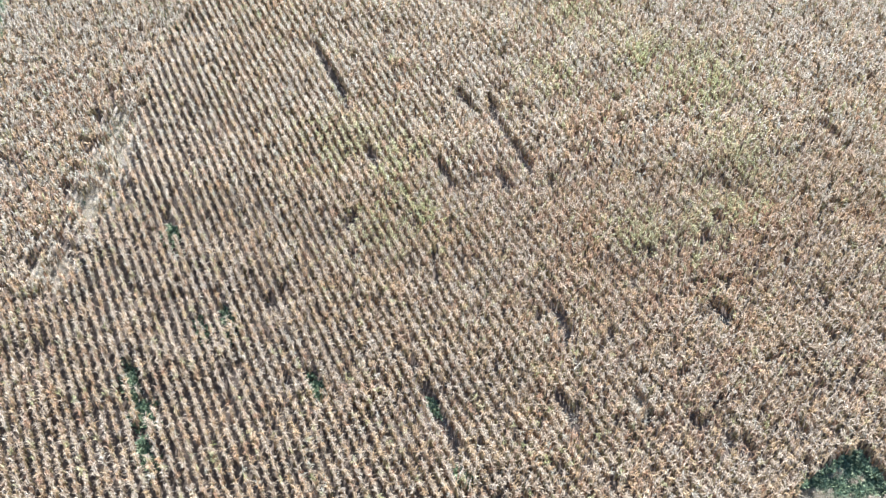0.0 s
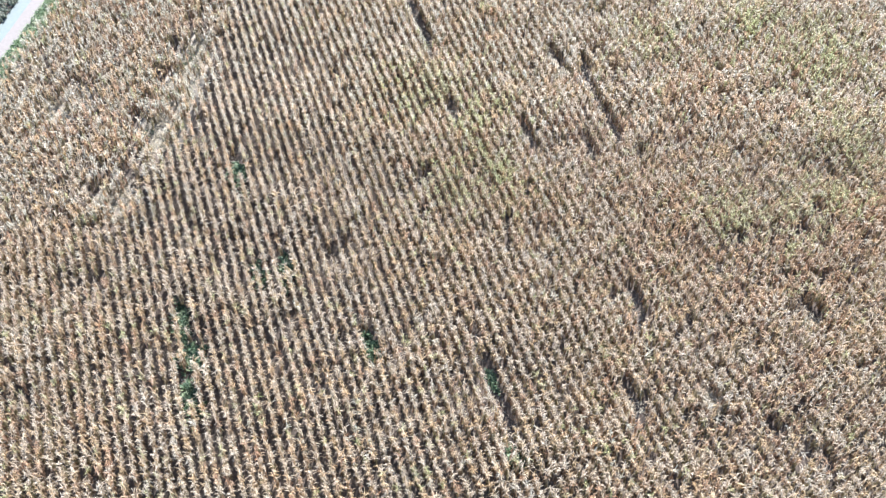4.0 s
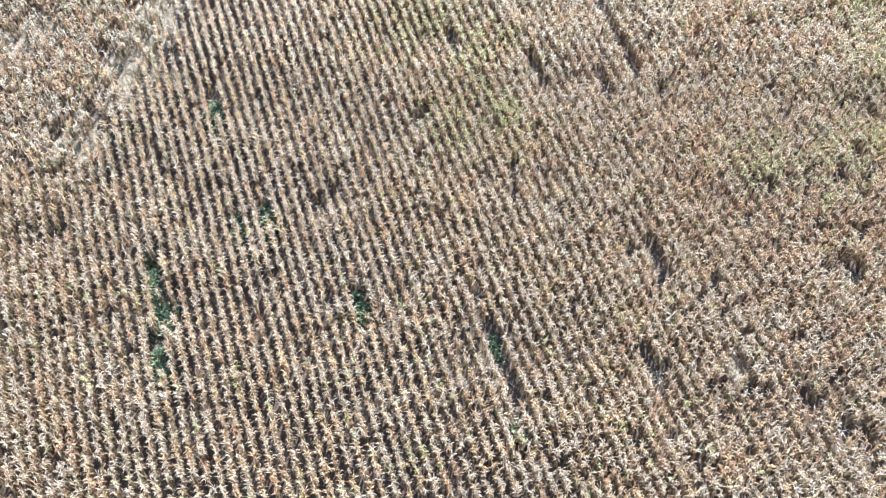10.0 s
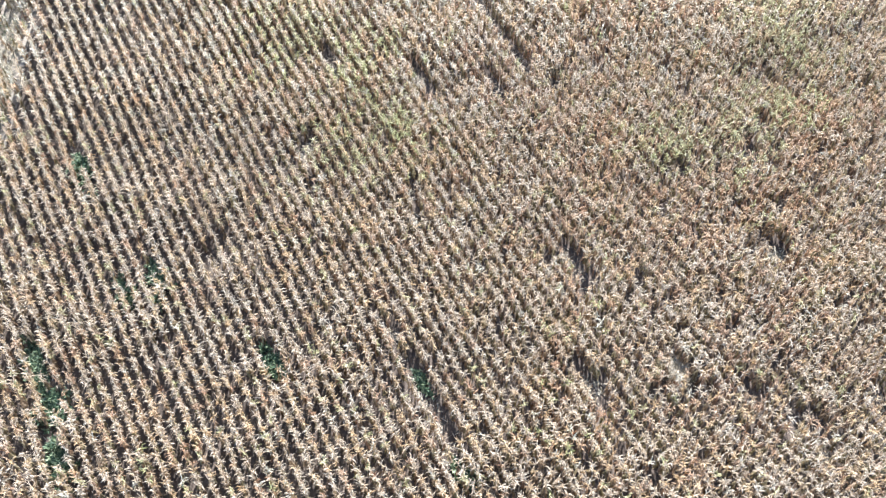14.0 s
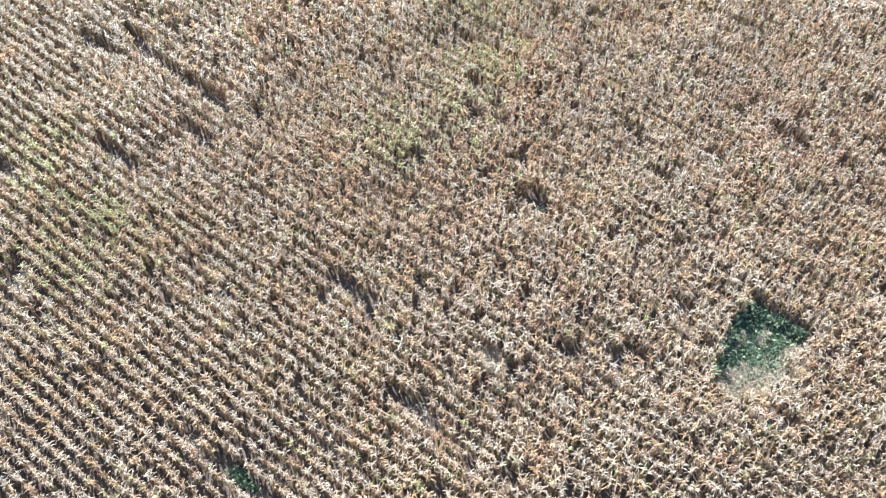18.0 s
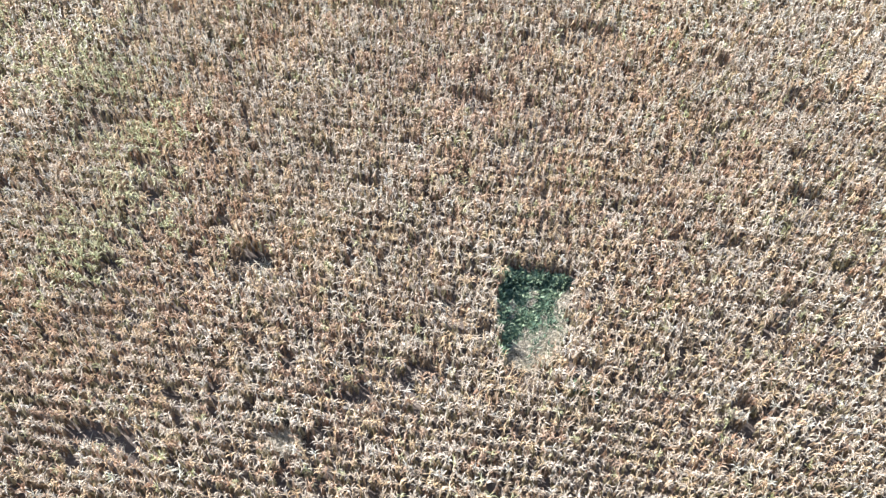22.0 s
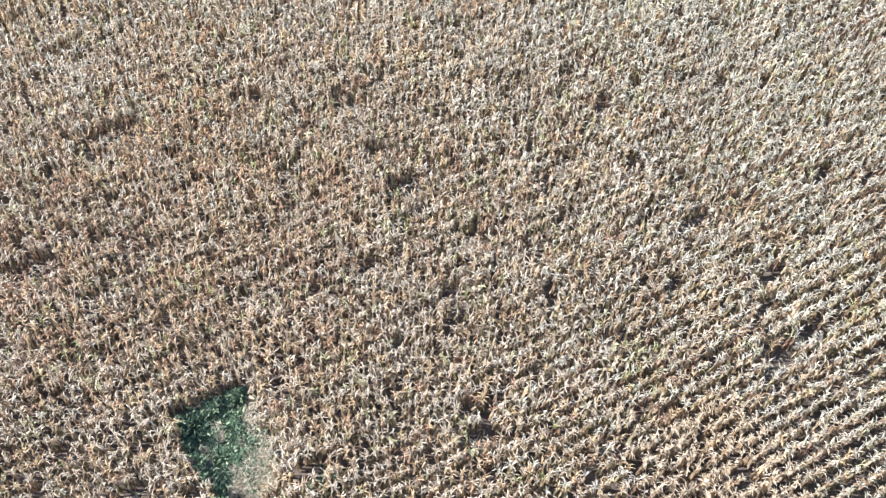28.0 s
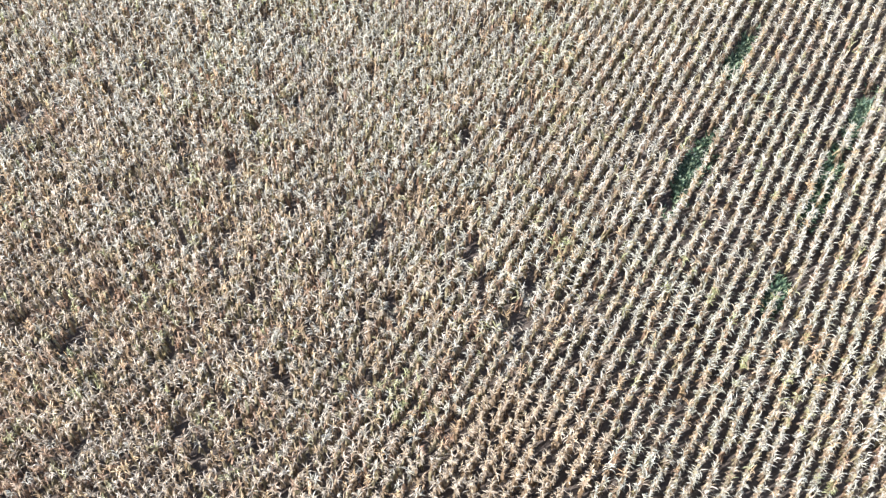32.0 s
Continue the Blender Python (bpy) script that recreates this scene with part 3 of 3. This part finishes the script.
# bleached broken plants leaning into the clearing
for k, (x, y, turn, tilt) in enumerate([(35.2, 24.5, 200, 25), (33.0, 23.5, 150, 40), (31.2, 22.5, 170, 30), (37.1, 21.0, 300, 45), (31.6, 17.4, 60, 60), (30.6, 16.4, 20, 70), (32.2, 18.5, 90, 55)]):
    p = copy_thing(proto[k % len(proto)], pose(0, 0, 0))
    p.name = "broken_maize_plant"
    p.matrix_basis = pose(x, y, 0, 0, 0, turn) @ pose(0, 0, 0, tilt, 0, 0)
    tagged(p, "bleached broken maize plant leaning over beside the clearing", "maize plant", "broken maize plants")

# ------------------------------------------------------------------ weeds, straw, litter
def weed_variant(rng, n, h, width):
    pieces = []
    for k in range(n):
        a = rng.uniform(0, 2 * math.pi)
        v, q = leaf_strip(rng, 0.0, a, h * rng.uniform(0.6, 1.3), width * rng.uniform(0.7, 1.3), rng.uniform(0.5, 1.4), rng.uniform(0.6, 2.2), 2)
        off = rng.normal(0, 0.05, 2)
        pieces.append(("leaf", v + np.array([off[0], off[1], rng.uniform(0, 0.5) * h]), q))
    return joined(pieces)


WEED = [weed_variant(rng, 14, 0.32, 0.09) for _ in range(8)]
TUFT = [weed_variant(rng, 16, 0.45, 0.02) for _ in range(8)]
LITTER = []
for _ in range(8):
    v, q = leaf_strip(rng, 0.02, 0.0, rng.uniform(0.2, 0.6), rng.uniform(0.03, 0.07), rng.uniform(-0.05, 0.25), rng.uniform(0.0, 0.4), 2)
    v[:, 2] = np.maximum(v[:, 2], 0.015)
    LITTER.append((v, q, np.zeros(len(q), int)))


def patch(name, variants, px, py, lo, hi, mat, label, category, kind="stuff"):
    V, Q, M = scatter(variants, px, py, rng.uniform(lo, hi, len(px)), rng)
    return tagged(new(name, link_mesh(name, V, Q, [mat])), label, category, kind=kind)


def points_in(poly, n):
    xs, ys = [q[0] for q in poly], [q[1] for q in poly]
    x, y = rng.uniform(min(xs), max(xs), n), rng.uniform(min(ys), max(ys), n)
    k = inside(x, y, poly)
    return x[k], y[k]


def points_round(cx, cy, along, across, n):
    u, v = rng.normal(0, along * 0.55, n), rng.normal(0, across * 0.55, n)
    return cx + u * RD[0] + v * RN[0], cy + u * RD[1] + v * RN[1]


# green weeds that fill the gaps: x, y, half length, half width, count
WEEDY = [(-18.7, 54.6, 1.6, 0.6, 90), (-21.1, 38.1, 1.7, 0.6, 90), (-19.7, 34.9, 1.3, 1.0, 90), (-19.5, 31.5, 1.5, 0.6, 70), (-15.4, 43.1, 1.1, 0.6, 60), (-13.2, 43.7, 1.3, 0.6, 70), (-5.8, 35.9, 1.0, 0.5, 50), (3.4, 33.2, 1.0, 0.4, 30),
         (5.1, 26.4, 0.8, 0.5, 45), (34.5, -25.4, 3.2, 0.6, 190), (28.6, -31.6, 2.0, 0.5, 90), (27.6, -28.6, 1.3, 0.5, 60), (29.9, -36.8, 2.4, 0.5, 110), (38.5, -34.4, 1.0, 0.5, 50), (25.1, -21.1, 0.8, 0.5, 30), (31.0, 17.5, 0.9, 0.5, 30),
         (-20.2, 88.2, 2.6, 0.9, 160), (38.9, -36.4, 1.2, 0.5, 60), (25.3, -22.0, 0.9, 0.5, 50)]
for x, y, a, b, n in WEEDY:
    wx, wy = points_round(x, y, a, b, n)
    patch("weed_patch", WEED, wx, wy, 0.8, 1.7, weed_mat, "lush green weeds growing in a gap between maize rows", "weeds")

# the clearing: weeds, dead grass and fallen leaves
wx, wy = points_in(CLEARING, 2600)
k = (patchy(wx, wy, 2.0, 11) > 0.36) & (wy + 0.25 * (wx - 34) > 20.9 + rng.normal(0, 0.6, len(wx)))
patch("clearing_weeds", WEED, wx[k], wy[k], 0.7, 1.5, weed_mat, "green weeds covering the floor of the small clearing", "weeds")
edge = [np.array(q) for q in (CLEARING[-1], CLEARING[0], CLEARING[1])]
ex, ey = [], []
for p0, p1, n in ((edge[0], edge[1], 80), (edge[1], edge[2], 110)):
    f, back = rng.uniform(0.02, 0.98, n), rng.uniform(0.0, 0.75, n)
    q = p0[None] + (p1 - p0)[None] * f[:, None]
    q += (np.array([34.0, 22.0])[None] - q) * (back / 3.2)[:, None]
    ex.append(q[:, 0]), ey.append(q[:, 1])
V, Q, M = scatter(WEED, np.concatenate(ex), np.concatenate(ey), rng.uniform(0.8, 1.5, sum(len(e) for e in ex)), rng, z=rng.uniform(0.0, 0.45, sum(len(e) for e in ex)))
tagged(new("tall_weeds", link_mesh("tall_weeds", V, Q, [weed_mat])), "tall dark green weeds along the shaded side of the clearing", "weeds", kind="stuff")
gx, gy = points_round(19.8, 31.0, 0.9, 0.7, 110)
patch("dead_grass_clump", TUFT, gx, gy, 0.9, 1.7, straw_mat, "pale yellow clump of dead grass between the rows", "dead grass")
gx, gy = points_in(CLEARING, 2600)
k = (gy + 0.25 * (gx - 34) < 21.3) | (patchy(gx, gy, 2.0, 11) < 0.33)
patch("clearing_grass", TUFT, gx[k], gy[k], 0.6, 1.2, straw_mat, "flattened pale dead grass in the small clearing", "dead grass")

# dry grass track between the long rows and the headland
gx, gy = points_in([(x + dx, y) for (x, y), dx in zip(STRIP, (-0.4, 0.3, 0.3, 0.3, 0.2, -0.2, -0.4, -0.4))], 2200)
patch("track_grass", TUFT, gx, gy, 0.4, 0.9, straw_mat, "pale dry grass on the track along the field edge", "dead grass")
wx, wy = points_in(STRIP, 260)
k = patchy(wx, wy, 2.5, 71) > 0.62
patch("track_weeds", WEED, wx[k], wy[k], 0.5, 1.0, weed_mat, "scattered low green weeds on the dry track", "weeds")
gx, gy = points_in(SPARSE, 500)
patch("thin_spot_grass", TUFT, gx, gy, 0.4, 0.8, straw_mat, "pale dry grass in the thin spot of the headland", "dead grass")
gx, gy = points_in(PALE, 450)
patch("edge_grass", TUFT, gx, gy, 0.5, 1.0, straw_mat, "pale dry grass at the end of the rows", "dead grass")

# verge along the road
ys = rng.uniform(56, 97, 1500)
gx = np.interp(ys, [q[1] for q in ROAD], [q[0] for q in ROAD]) + rng.uniform(-0.1, 1.9, len(ys))
patch("verge_grass", TUFT, gx, ys, 0.6, 1.1, verge_mat, "thick pale green grass on the verge beside the road", "verge")
ys = rng.uniform(56, 97, 1300)
xs = np.interp(ys, [q[1] for q in ROAD], [q[0] for q in ROAD]) + rng.uniform(0.0, 1.7, len(ys))
patch("verge_weeds", WEED, xs, ys, 0.5, 1.1, verge_mat, "green grass and weeds on the verge between road and maize", "verge")

# shrubs on the verge and growth across the road
BUSH_CROWN = [weed_variant(rng, 60, 0.35, 0.10) for _ in range(4)]


def shrub(x, y, size):
    root = new("shrub")
    for k in range(4):
        a = k * 1.7 + x
        v, q = prism((0, 0, 0), (math.sin(a) * 0.35, math.cos(a) * 0.35, 0.8), 0.02, 0.008, 5)
        part("stem", link_mesh("stem", v, q, [stalk_one]), root)
    r = np.random.default_rng(int(abs(x * 31 + y * 7)))
    n = 26
    a, b, h = r.uniform(0, 2 * math.pi, n), np.sqrt(r.uniform(0, 1, n)), r.uniform(0.35, 1.0, n)
    V, Q, M = scatter(WEED, np.sin(a) * b * 0.6, np.cos(a) * b * 0.6, r.uniform(0.8, 1.3, n), r, z=h * (1.1 - 0.5 * b))
    part("crown", link_mesh("crown", V, Q, [weed_mat]), root, "uneven dark green leafy crown")
    root.matrix_basis = pose(x, y, 0, 0, 0, x * 40) @ Matrix.Scale(size, 4)
    return tagged(root, "dark green leafy shrub on the verge beside the road", "shrub", "verge shrubs")


for x, y, size in [(-42.6, 67.9, 0.6), (-42.2, 69.6, 0.5), (-43.6, 66.9, 0.8), (-41.9, 72.7, 0.45), (-40.9, 76.9, 0.45), (-44.5, 63.5, 0.7), (-43.9, 61.3, 0.7), (-40.3, 86.4, 0.6), (-40.2, 90.9, 0.6)]:
    shrub(x, y, size)
ys = rng.uniform(60, 100, 1500)
xs = np.interp(ys, [q[1] for q in ROAD], [q[0] for q in ROAD]) - 2.9 - rng.uniform(0.0, 4.0, len(ys))
patch("roadside_growth", WEED, xs, ys, 0.8, 1.6, growth_mat, "grey-green rough growth on the far side of the road", "weeds")

# fallen leaves on the soil
lx, ly = [], []
for x, y, a, b in GAPS:
    u, v = points_round(x, y, a, b, 40)
    lx.append(u), ly.append(v)
for poly, n in ((CLEARING, 500), (STRIP, 900), (PALE, 200)):
    u, v = points_in(poly, n)
    lx.append(u), ly.append(v)
patch("fallen_leaves", LITTER, np.concatenate(lx), np.concatenate(ly), 0.7, 1.3, straw_mat, "bleached fallen maize leaves lying on the soil", "leaf litter")
